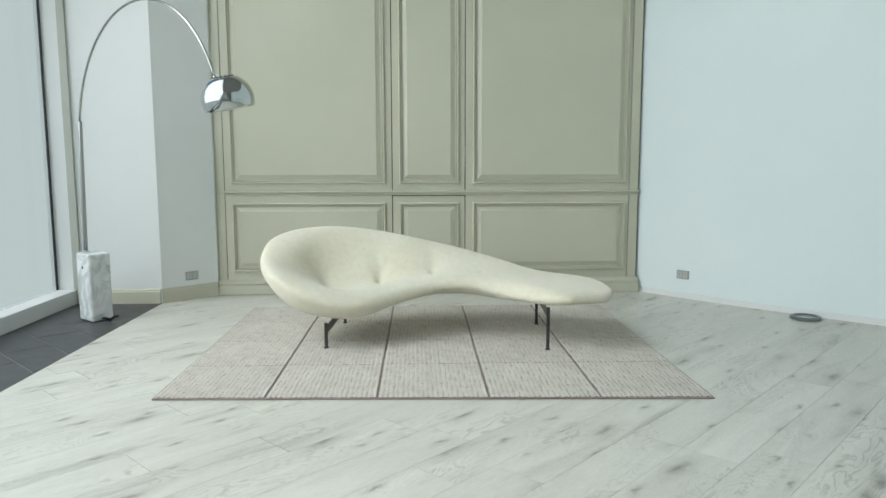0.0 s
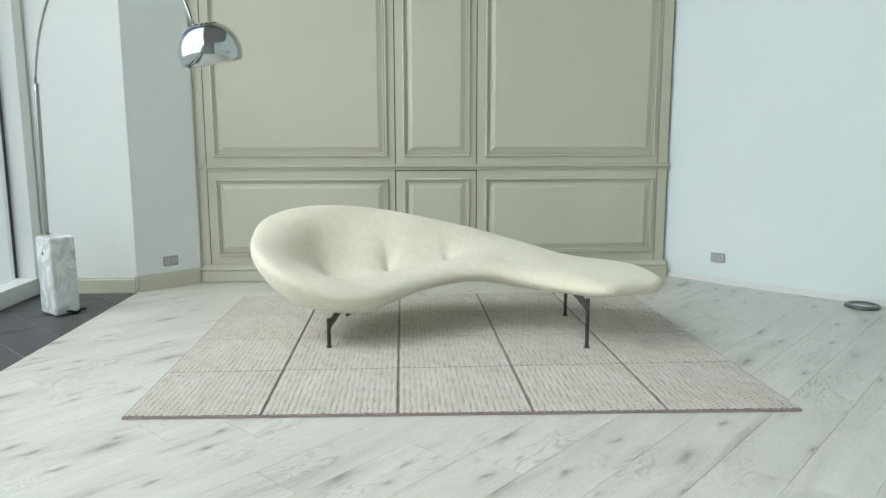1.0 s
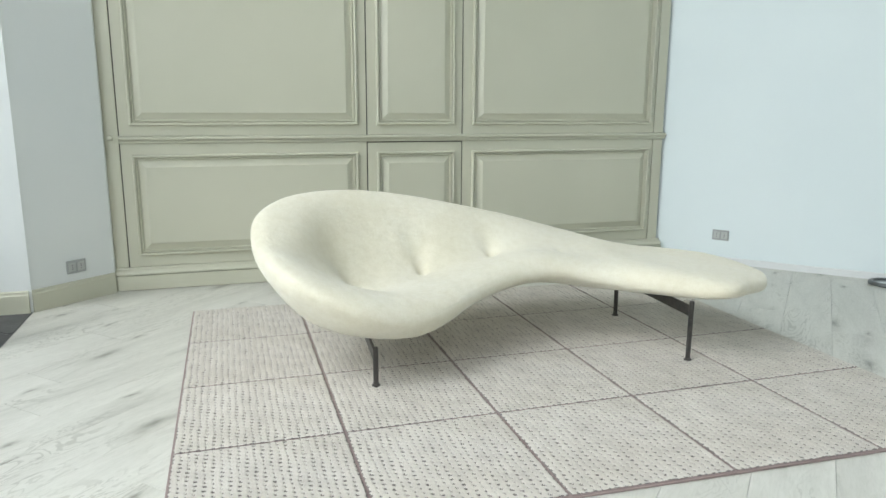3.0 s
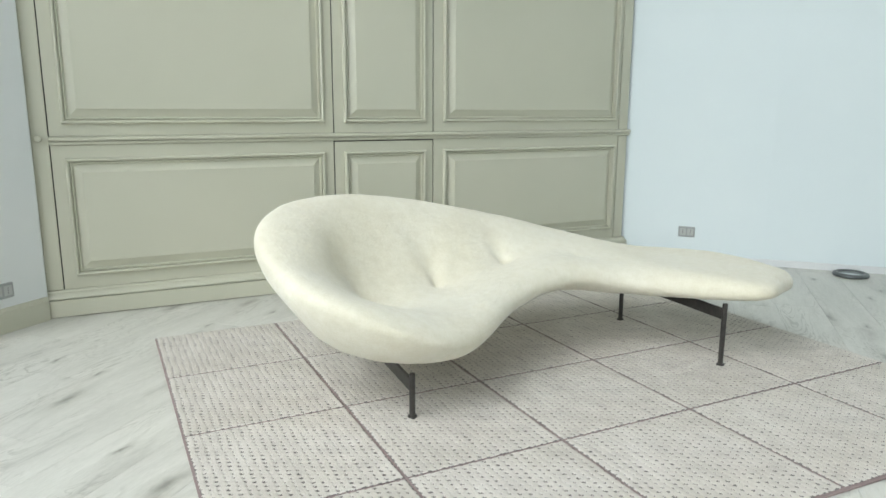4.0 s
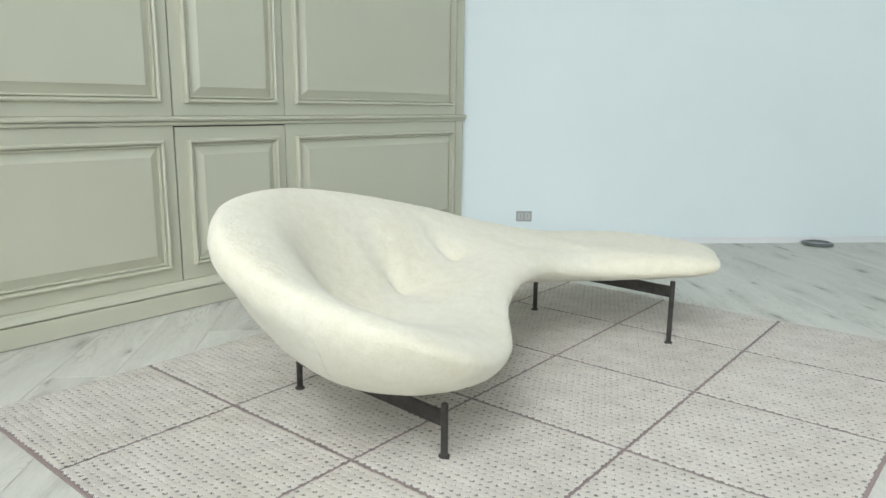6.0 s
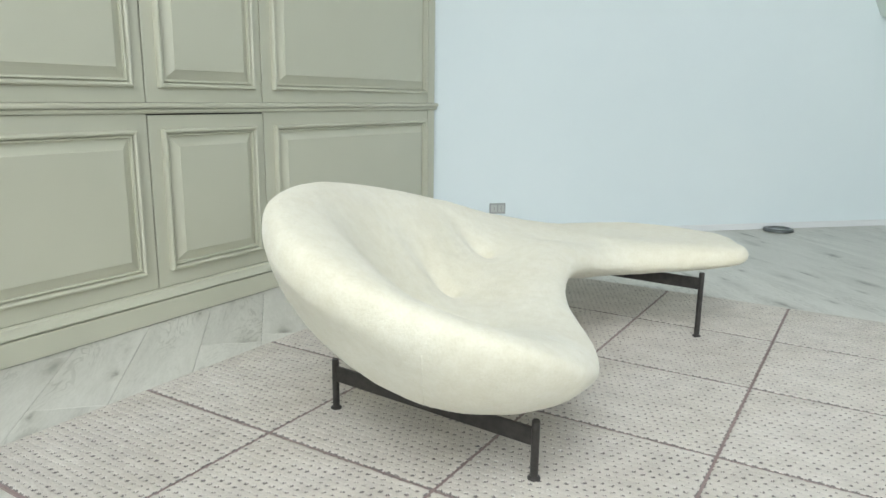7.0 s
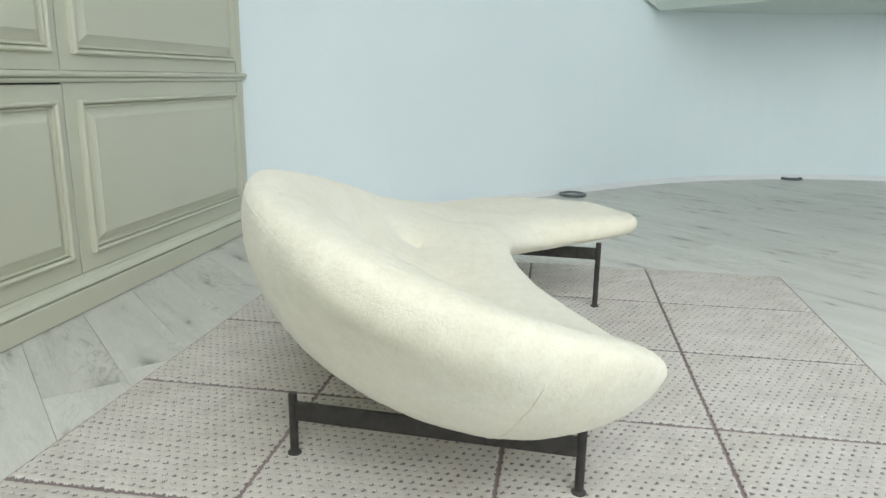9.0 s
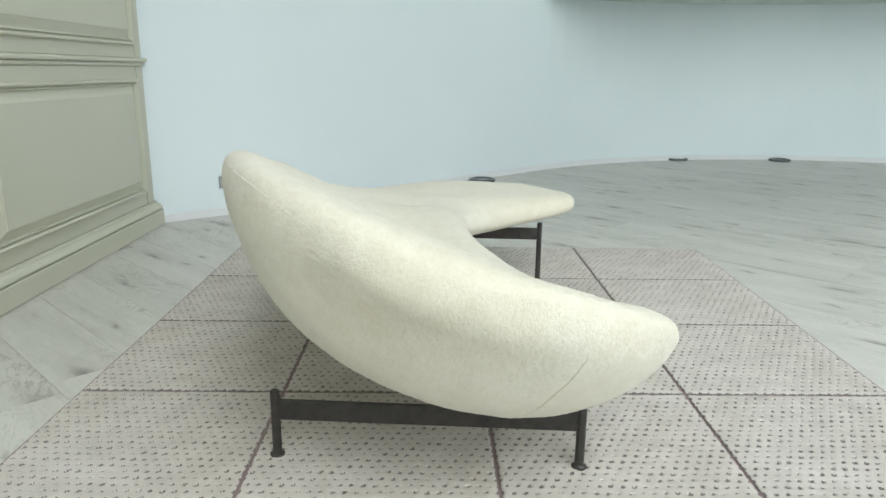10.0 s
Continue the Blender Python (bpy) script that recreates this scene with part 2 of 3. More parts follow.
def lathe(profile, steps=48, m=None, closed=False):
    """Turned shape about z from (radius, height) pairs."""
    bm = bmesh.new()
    rings = [[bm.verts.new((r * math.cos(2 * math.pi * k / steps), r * math.sin(2 * math.pi * k / steps), z)) for k in range(steps)] for r, z in profile]
    for a, b in zip(rings, rings[1:]):
        for k in range(steps):
            bm.faces.new((a[k], a[(k + 1) % steps], b[(k + 1) % steps], b[k]))
    if closed:
        bm.faces.new(rings[0][::-1])
        bm.faces.new(rings[-1])
    bmesh.ops.remove_doubles(bm, verts=bm.verts, dist=1e-6)
    bmesh.ops.recalc_face_normals(bm, faces=bm.faces)
    if m is not None:
        bm.transform(m)
    return bm


def tube(points, radius, sides=14):
    bm = bmesh.new()
    pts = [Vector(p) for p in points]
    rings = []
    side = None
    for i, p in enumerate(pts):
        t = (pts[min(i + 1, len(pts) - 1)] - pts[max(i - 1, 0)]).normalized()
        if side is None:
            side = t.orthogonal().normalized()
        side = (side - t * side.dot(t)).normalized()
        up = t.cross(side)
        rings.append([bm.verts.new(p + radius * (math.cos(a) * side + math.sin(a) * up)) for a in (2 * math.pi * k / sides for k in range(sides))])
    for a, b in zip(rings, rings[1:]):
        for k in range(sides):
            bm.faces.new((a[k], a[(k + 1) % sides], b[(k + 1) % sides], b[k]))
    bm.faces.new(rings[0][::-1])
    bm.faces.new(rings[-1])
    return bm


def clipped(poly, inside):
    """The part of a convex polygon for which a*x + b*y <= c, for each (a, b, c)."""
    for a, b, c in inside:
        out = []
        for i, p in enumerate(poly):
            q = poly[(i + 1) % len(poly)]
            dp, dq = a * p[0] + b * p[1] - c, a * q[0] + b * q[1] - c
            if dp <= 0:
                out.append(p)
            if dp * dq < 0:
                s = dp / (dp - dq)
                out.append((p[0] + s * (q[0] - p[0]), p[1] + s * (q[1] - p[1])))
        poly = out
        if len(poly) < 3:
            return []
    return poly


# ---- the room ----
# height out of view, chosen tall so window light falls steeply
TOP = 6.6
ARC_X, ARC_Y, ARC_R = 1.78, 1.23, 4.0


def arc_point(deg, r=ARC_R):
    return (ARC_X + r * math.cos(radians(deg)), ARC_Y + r * math.sin(radians(deg)))


# wall behind the panelling
tagged(part("wall_north", box(-2.02, 2.3, 6.762, 6.95, 0, TOP), WALL), "white plaster wall behind the panelling", "wall", kind="structure")

# slanting wall that runs on into the curved one
inner = [(2.062, 6.748), (2.25, 6.52), (2.42, 6.315), (2.75, 5.945)] + [arc_point(45.0 - i * 3.0) for i in range(36)] + [(3.78, -5.0)]
outer = [(2.23, 6.87), (2.39, 6.66), (2.56, 6.455), (2.89, 6.085)] + [arc_point(45.0 - i * 3.0, ARC_R + 0.2) for i in range(36)] + [(3.98, -5.0)]
bm = bmesh.new()
rows = [[bm.verts.new((*p, z)) for p in line] for line in (inner, outer) for z in (0.0, TOP)]
for a, b in ((0, 1), (1, 3), (3, 2), (2, 0)):
    for k in range(len(inner) - 1):
        bm.faces.new((rows[a][k], rows[a][k + 1], rows[b][k + 1], rows[b][k]))
bmesh.ops.recalc_face_normals(bm, faces=bm.faces)
tagged(part("wall_east_curved", bm, SKYLIT, smooth=False), "smooth white curved plaster wall", "wall", kind="structure")

tagged(part("wall_northwest", box(-3.36, -2.385, 6.305, 6.5, 0, TOP), WALL), "white plaster wall beside the tall window", "wall", kind="structure")
slant = prism([(-2.385, 6.31), (-1.99, 6.665), (-1.99, 6.95), (-2.385, 6.5)], 0, TOP)
tagged(part("wall_northwest_slanted", slant, WALL), "short slanted white wall beside the panelling", "wall", kind="structure")

# unseen closing surfaces: south wall, lintel and ceiling
tagged(part("wall_south", box(-3.36, 3.98, -5.2, -5.0, 0, TOP), BACKWALL), "plain grey wall behind the walk", "wall", kind="structure")
tagged(part("wall_west_lintel", box(-3.36, -3.14, -5.0, 6.305, TOP - 0.15, TOP), WALL), "white lintel over the tall windows", "wall", kind="structure")
tagged(part("ceiling", box(-3.4, 6.2, -5.2, 6.95, TOP, TOP + 0.2), CEILING), "plain dark grey ceiling, added out of view", "ceiling", kind="structure")


def skirting(name, a, b, height, depth, label):
    """A moulded board along the foot of a wall from a to b, its face to the right of the way."""
    a, b = Vector((*a, 0)), Vector((*b, 0))
    way = (b - a).normalized()
    out = Vector((way.y, -way.x, 0))
    prof = [(0, 0), (depth, 0), (depth, height * 0.80), (depth * 0.85, height * 0.84), (depth * 0.72, height * 0.86), (depth * 0.66, height * 0.95), (depth * 0.3, height), (0, height)]
    bm = bmesh.new()
    ends = [[bm.verts.new(p + out * d + Vector((0, 0, z))) for d, z in prof] for p in (a, b)]
    n = len(prof)
    for k in range(n):
        bm.faces.new((ends[0][k], ends[0][(k + 1) % n], ends[1][(k + 1) % n], ends[1][k]))
    bm.faces.new(ends[0][::-1])
    bm.faces.new(ends[1])
    bmesh.ops.recalc_face_normals(bm, faces=bm.faces)
    return tagged(part(name, bm, PANEL), label, "baseboard", kind="structure")


skirting("baseboard", (-3.13, 6.303), (-2.40, 6.303), 0.132, 0.018, "beige moulded skirting board below the white wall")
skirting("baseboard", (-2.392, 6.312), (-1.995, 6.664), 0.132, 0.018, "beige moulded skirting board below the slanted wall")


# low white skirting of the curved wall
def curved_skirting():
    bm = bmesh.new()
    line = [(2.095, 6.708), (2.25, 6.52), (2.42, 6.315), (2.75, 5.945)] + [arc_point(45.0 - i * 3.0, ARC_R) for i in range(36)]
    prof = ((0.0, 0.0), (0.010, 0.0), (0.010, 0.045), (0.004, 0.05), (0.0, 0.05))
    rings = []
    for i, p in enumerate(line):
        a, b = Vector(line[max(i - 1, 0)]), Vector(line[min(i + 1, len(line) - 1)])
        w = (b - a).normalized()
        o = Vector((w.y, -w.x))
        rings.append([bm.verts.new((p[0] + o.x * (d + 0.001), p[1] + o.y * (d + 0.001), z)) for d, z in prof])
    for a, b in zip(rings, rings[1:]):
        for k in range(len(prof) - 1):
            bm.faces.new((a[k], a[k + 1], b[k + 1], b[k]))
    bmesh.ops.recalc_face_normals(bm, faces=bm.faces)
    return bm


tagged(part("baseboard_curved", curved_skirting(), FRAME), "low white skirting along the curved wall", "baseboard", kind="structure")

# ---- tall windows ----
win = tagged(empty("window_1", (-3.2, 0.65, 0)), "tall white-framed window with bright overcast daylight outside", "window", kind="structure")


def under(ob, parent):
    ob.parent = parent
    ob.matrix_parent_inverse = Matrix.Translation(-Vector(parent.location))
    return ob


under(part("window_sill", box(-3.36, -3.14, -5.0, 6.303, 0, 0.13, 0.006), FRAME), win)
for k in range(6):
    y1 = 6.29 - k * 1.9
    y0 = max(y1 - 1.9, -5.0)
    under(part("gasket", box(-3.318, -3.296, y1 - 0.013, y1, 0.131, TOP - 0.152), GASKET), win)
    pane = under(part("pane", box(-3.312, -3.304, y0 + 0.002, y1 - 0.024, 0.131, TOP - 0.152), GLASS), win)
    pane.visible_shadow = False
    if k:
        under(part("mullion", box(-3.35, -3.26, y1, y1 + 0.06, 0.131, TOP - 0.152, 0.004), FRAME), win)
tagged(part("trim_corner", box(-3.155, -3.09, 6.275, 6.3035, 0.135, TOP - 0.002, 0.004), TRIM), "narrow beige vertical trim in the window corner", "trim", kind="structure")
tagged(part("backdrop", box(-14.0, -13.9, -30, 36, -6, 10), HAZE), "bright pale overcast sky beyond the glass", "sky", kind="structure")

# ---- landing of the stair on the curved wall ----
def landing():
    bm = bmesh.new()
    spans = [43.2 - i * 3.0 for i in range(33)]
    lines = {}
    for i, a in enumerate(spans):
        z = 1.603 + 0.0013 * (43.2 - a)
        lines[i] = [bm.verts.new((*arc_point(a + more, r), h)) for r, h, more in ((ARC_R - 1.7, z, 0.0), (ARC_R - 0.12, z, 0.0), (ARC_R + 0.02, z + 0.15, 2.4), (ARC_R + 0.02, z + 0.42, 4.6), (ARC_R - 1.7, z + 0.42, 0.0))] if i == 0 else \
            [bm.verts.new((*arc_point(a, r), h)) for r, h in ((ARC_R - 1.7, z), (ARC_R - 0.02, z + 0.02), (ARC_R + 0.02, z + 0.02), (ARC_R + 0.02, z + 0.42), (ARC_R - 1.7, z + 0.42))]
    for i in range(len(spans) - 1):
        for k in range(5):
            bm.faces.new((lines[i][k], lines[i][(k + 1) % 5], lines[i + 1][(k + 1) % 5], lines[i + 1][k]))
    bm.faces.new(lines[0][::-1])
    bm.faces.new(lines[len(spans) - 1])
    bmesh.ops.recalc_face_normals(bm, faces=bm.faces)
    return bm


tagged(part("stair_landing", landing(), STAIR), "pale grey plastered underside of a curved stair landing", "stair", kind="structure")

# ---- panelling ----
FACE = 6.715
panelling = tagged(empty("wall_panelling", (0.03, FACE, 0)), "sage-beige lacquered wall panelling with raised fields", "panelling", kind="structure")


def ringed(rect, profile, fill):
    """Mitred rings inside a rectangle of the panelling's face from (inset, proud) pairs."""
    x0, x1, z0, z1 = rect
    bm = bmesh.new()
    rings = []
    for inset, proud in profile:
        y = FACE - proud
        rings.append([bm.verts.new(p) for p in ((x0 + inset, y, z0 + inset), (x1 - inset, y, z0 + inset), (x1 - inset, y, z1 - inset), (x0 + inset, y, z1 - inset))])
    for a, b in zip(rings, rings[1:]):
        for k in range(4):
            bm.faces.new((a[k], a[(k + 1) % 4], b[(k + 1) % 4], b[k]))
    if fill:
        bm.faces.new(rings[-1])
    bmesh.ops.recalc_face_normals(bm, faces=bm.faces)
    return bm


BEAD = tuple((0.010 - 0.010 * math.cos(radians(a)), 0.012 + 0.014 * math.sin(radians(a))) for a in range(0, 181, 12))
OVOLO = tuple((0.0285 - 0.0045 * math.cos(radians(a)), 0.008 + 0.008 * math.sin(radians(a))) for a in range(0, 181, 18))
MOULD = ((0.0, 0.0),) + BEAD + ((0.0202, 0.003), (0.0235, 0.003)) + OVOLO + ((0.0332, 0.001), (0.036, 0.0008))
FIELD = ((0.036, 0.0008), (0.039, 0.0008), (0.050, 0.0055), (0.066, 0.0135), (0.079, 0.0215), (0.080, 0.0245), (0.082, 0.0250))
LEAVES = ((-1.905, -0.322, -1.840, -0.385), (-0.318, 0.373, -0.254, 0.316), (0.377, 1.960, 0.448, 1.925))
for k, (x0, x1, p0, p1) in enumerate(LEAVES):
    for z0, z1, q0, q1 in ((0.148, 0.946, 0.222, 0.878), (0.996, 3.55, 1.061, 3.40)):
        leaf = under(part("leaf", box(x0 + 0.002, x1 - 0.002, FACE, FACE + 0.03, z0, z1 if k != 1 or z1 > 1 else z1 - 0.006, 0.002), PANEL), panelling)
        mould = part("moulding", ringed((p0, p1, q0, q1), MOULD, False), PANEL)
        field = part("raised_field", ringed((p0, p1, q0, q1), FIELD, True), PANEL)
        for o in (mould, field):
            o.parent = leaf
            o.matrix_parent_inverse = leaf.matrix_basis.inverted() @ Matrix.Translation((-0.03, -FACE, 0)) @ Matrix.Translation((0.03, FACE, 0))
under(part("backing", box(-2.0, 2.052, FACE + 0.012, FACE + 0.045, 0.0, 3.56), SEAM), panelling)
under(part("frieze", box(-1.998, 2.046, FACE, FACE + 0.045, 3.562, TOP - 0.002, 0.003), PANEL), panelling)
for x0, x1, spans in ((-1.998, -1.909, ((0.148, 3.55),)), (1.963, 2.046, ((0.148, 0.946), (0.996, 3.55)))):
    for z0, z1 in spans:
        under(part("stile", box(x0, x1, FACE - 0.003, FACE + 0.03, z0, z1, 0.003), PANEL), panelling)


def rail(x0, x1, prof):
    bm = bmesh.new()
    ends = [[bm.verts.new((x, FACE - d, z)) for d, z in prof] for x in (x0, x1)]
    n = len(prof)
    for k in range(n):
        bm.faces.new((ends[0][k], ends[0][(k + 1) % n], ends[1][(k + 1) % n], ends[1][k]))
    bm.faces.new(ends[0][::-1])
    bm.faces.new(ends[1])
    bmesh.ops.recalc_face_normals(bm, faces=bm.faces)
    return bm


RAIL = ((-0.02, 0.947), (0.002, 0.947), (0.002, 0.9515), (0.014, 0.952), (0.015, 0.960), (0.020, 0.966), (0.008, 0.967), (0.008, 0.971), (0.026, 0.972), (0.029, 0.979), (0.029, 0.987), (0.025, 0.991), (0.010, 0.995), (-0.02, 0.995))
PLINTH = ((-0.02, 0.0045), (0.050, 0.0045), (0.050, 0.0955), (0.047, 0.098), (0.026, 0.0985), (0.026, 0.1025), (0.046, 0.105), (0.046, 0.111), (0.036, 0.124), (0.024, 0.133), (0.014, 0.137), (0.010, 0.147), (-0.02, 0.147))
for x0, x1 in ((-1.9075, -0.3205), (-0.3195, 0.3745), (0.3755, 2.060)):
    under(part("rail", rail(x0, x1, RAIL), PANEL), panelling)
for x0, x1 in ((-1.998, 0.6995), (0.7, 2.066)):
    under(part("plinth", rail(x0, x1, PLINTH), PANEL), panelling)
knob = lathe([(0.0, 0.034), (0.010, 0.033), (0.017, 0.027), (0.018, 0.021), (0.013, 0.014), (0.008, 0.010), (0.008, 0.0), (0.0, 0.0)], 24, pose(-1.953, FACE - 0.003, 0.985, 90))
under(part("knob", knob, PANEL, None, "small round turned knob", True), panelling)


# ---- sockets ----
def socket(at, turn, label):
    e = tagged(empty("wall_socket", at), label, "socket", group="wall sockets")
    e.rotation_euler = (0, 0, radians(turn))
    part("plate", box(-0.061, 0.061, -0.011, 0.0, -0.040, 0.040, 0.004), PLATE, e)
    for x in (-0.028, 0.028):
        mod = part("module", box(x - 0.022, x + 0.022, -0.0135, -0.010, -0.026, 0.026, 0.002), MODULE, e)
        for z in (-0.012, 0.0, 0.012):
            part("pin_hole", lathe([(0.0, 0.0), (0.0026, 0.0), (0.0026, 0.0008), (0.0, 0.0008)], 10, pose(x, -0.0136, z, 90)), HOLE, mod)
    return e


socket((-2.180, 6.4945, 0.222), 41.8, "grey rectangular double socket on the slanted wall")
socket((2.385, 6.3555, 0.220), -50.4, "grey rectangular double socket on the curved white wall")

# ---- floor uplights ----
def uplight(x, y):
    e = tagged(empty("floor_uplight", (x, y, 0.002)), "round recessed floor uplight with a dark metal ring", "floor light", group="floor uplights")
    part("ring", lathe([(0.078, 0.0), (0.115, 0.0), (0.117, 0.006), (0.112, 0.020), (0.102, 0.024), (0.088, 0.024), (0.080, 0.016), (0.078, 0.008), (0.078, 0.0)], 48), RING, e, smooth=True)
    part("lens", lathe([(0.0, 0.0), (0.080, 0.0), (0.080, 0.013), (0.0, 0.016)], 40), LENS, e, "frosted glass lens", True)
    for a in (30, 150, 270):
        part("screw", lathe([(0.0, 0.0235), (0.005, 0.0235), (0.005, 0.026), (0.0, 0.027)], 10, pose(0.095 * math.cos(radians(a)), 0.095 * math.sin(radians(a)), 0)), BRUSHED, e)
    return e


for x, y in ((3.05, 5.44), (3.955, 4.575), (5.635, 2.285), (5.655, 1.12)):
    uplight(x, y)

# ---- arc lamp ----
AX, AY = -2.756, 5.697
ARM = radians(-40.5)
lamp = tagged(empty("arc_floor_lamp", (AX, AY, 0.004)), "chrome arc floor lamp on a white marble block", "floor lamp")
lamp.rotation_euler = (0, 0, ARM)
base = bmesh.new()
box(-0.024, 0.196, -0.074, 0.102, 0.0, 0.545, 0.018, None, base, 2)
block = part("marble_base", base, MARBLE, lamp, "white marble block with grey veins and chamfered corners")
part("hole", lathe([(0.0, 0.0), (0.012, 0.0), (0.012, 0.0012), (0.0, 0.0012)], 18, pose(0.086, -0.0741, 0.43, 90)), HOLE, block)
part("foot_collar", lathe([(0.0, 0.545), (0.026, 0.545), (0.026, 0.552), (0.018, 0.557), (0.0, 0.557)], 24), BRUSHED, lamp, smooth=True)
part("stem", tube([(-0.003 + 0.042 * k / 8, 0, 0.55 + 1.03 * k / 8) for k in range(9)], 0.0165), BRUSHED, lamp, "satin steel upright stem", True)
arc = []
for k in range(41):
    a = radians(169.5 - k * (169.5 - 23.5) / 40)
    arc.append((0.985 + 0.972 * math.cos(a), 0, 1.395 + 0.972 * math.sin(a)))
part("arch", tube(arc, 0.0088), ARCH, lamp, "thin bent chrome arch", True)
head = pose(1.995, 0, 1.678, 13, 0, 0)
dome = [(0.0, 0.108), (0.03, 0.107), (0.06, 0.101), (0.09, 0.088), (0.118, 0.066), (0.140, 0.036), (0.153, 0.004), (0.159, -0.026), (0.1595, -0.050), (0.156, -0.075), (0.150, -0.094)]
hollow = [(max(r - 0.002, 0.0), z - 0.002 if r < 0.1 else z) for r, z in reversed(dome)]
shade = part("shade", lathe(dome + hollow, 64, head), CHROME, lamp, "polished chrome dome shade", True)
for k in range(16):
    a = 2 * math.pi * k / 16
    part("vent_hole", lathe([(0.0, 0.0), (0.006, 0.0), (0.006, 0.0015), (0.0, 0.0015)], 12, head @ pose(0.062 * math.cos(a), 0.062 * math.sin(a), 0.1005) @ Matrix.Rotation(a, 4, "Z") @ Matrix.Rotation(0.33, 4, "Y")), HOLE, shade)
part("arm_joint", lathe([(0.0, 0.016), (0.010, 0.013), (0.014, 0.004), (0.014, -0.006), (0.010, -0.014), (0.0, -0.016)], 20, pose(1.878, 0, 1.776)), CHROME, lamp, smooth=True)
part("bulb", lathe([(0.0, -0.03), (0.025, -0.022), (0.034, 0.004), (0.028, 0.03), (0.014, 0.05), (0.014, 0.09), (0.0, 0.09)], 20, head), LENS, lamp, "white glass bulb", True)
cable = [(0.150 + 0.066 * math.sin(k / 16 * math.pi), -0.03 + 0.0115 * k, 0.010 + 0.012 * math.sin(k / 16 * math.pi * 2) ** 2) for k in range(17)]
part("cable", tube(cable, 0.009, 10), GASKET, lamp, "short black power cable", True)

# ---- chaise ----
SPINE_Y = [4.975, 4.942, 4.926, 4.949, 5.03, 5.154, 5.209, 5.152, 4.865, 4.845, 4.760, 4.630]
HALF_WIDTH = [1.005, 0.796, 0.713, 0.623, 0.523, 0.374, 0.335, 0.41, 0.634, 0.772, 0.905, 0.989]
SPINE_Z = [0.612, 0.604, 0.599, 0.554, 0.508, 0.499, 0.476, 0.410, 0.389, 0.373, 0.377, 0.400]
TILT = [0.34, 0.288, 0.258, 0.259, 0.235, 0.160, 0.090, 0.066, 0.015, 0.002, 0.025, 0.086]
SAG = [0.18, 0.13, 0.195, 0.275, 0.18, 0.112, 0.061, 0.01, 0.029, 0.004, -0.032, -0.073]
SAG_PLACE = [0.533, 0.60, 0.63, 0.503, 0.507, 0.535, 0.486, 0.411, 0.427, 0.479, 0.502, 0.508]
BELLY = [0.35, 0.345, 0.503, 0.378, 0.262, 0.205, 0.172, 0.131, 0.110, 0.104, 0.18, 0.257]
CROWN = [0.082, 0.059, 0.047, 0.059, 0.056, 0.06, 0.068, 0.063, 0.052, 0.051, 0.048, 0.05]
BELLY_PLACE = [0.392, 0.517, 0.507, 0.516, 0.494, 0.316, 0.394, 0.498, 0.544, 0.479, 0.516, 0.54]
SOFA_X = (-1.178, 1.235)


def knots(values, s):
    """A smooth line through evenly spaced values, at s from 0 to 1."""
    n = len(values) - 1
    u = min(max(s, 0.0), 1.0) * n
    i = min(int(u), n - 1)
    f = u - i
    p, q = values[i], values[i + 1]
    dp = (values[i + 1] - values[i - 1]) / 2 if i else q - p
    dq = (values[i + 2] - values[i]) / 2 if i + 2 <= n else q - p
    return (2 * f ** 3 - 3 * f * f + 1) * p + (f ** 3 - 2 * f * f + f) * dp + (3 * f * f - 2 * f ** 3) * q + (f ** 3 - f * f) * dq


# tufts: place, depth, and the way in which their fold runs up the back
TUFTS = ((-0.665, 4.910, 0.125, -0.70, 0.71, 0.20, 0.40), (-0.362, 5.094, 0.066, 0.05, 1.0, 0.15, 0.42), (0.031, 5.174, 0.056, 0.05, 1.0, 0.12, 0.42), (0.387, 5.085, 0.024, 0.3, 0.95, 0.06, 0.40))


LIP = 0.032


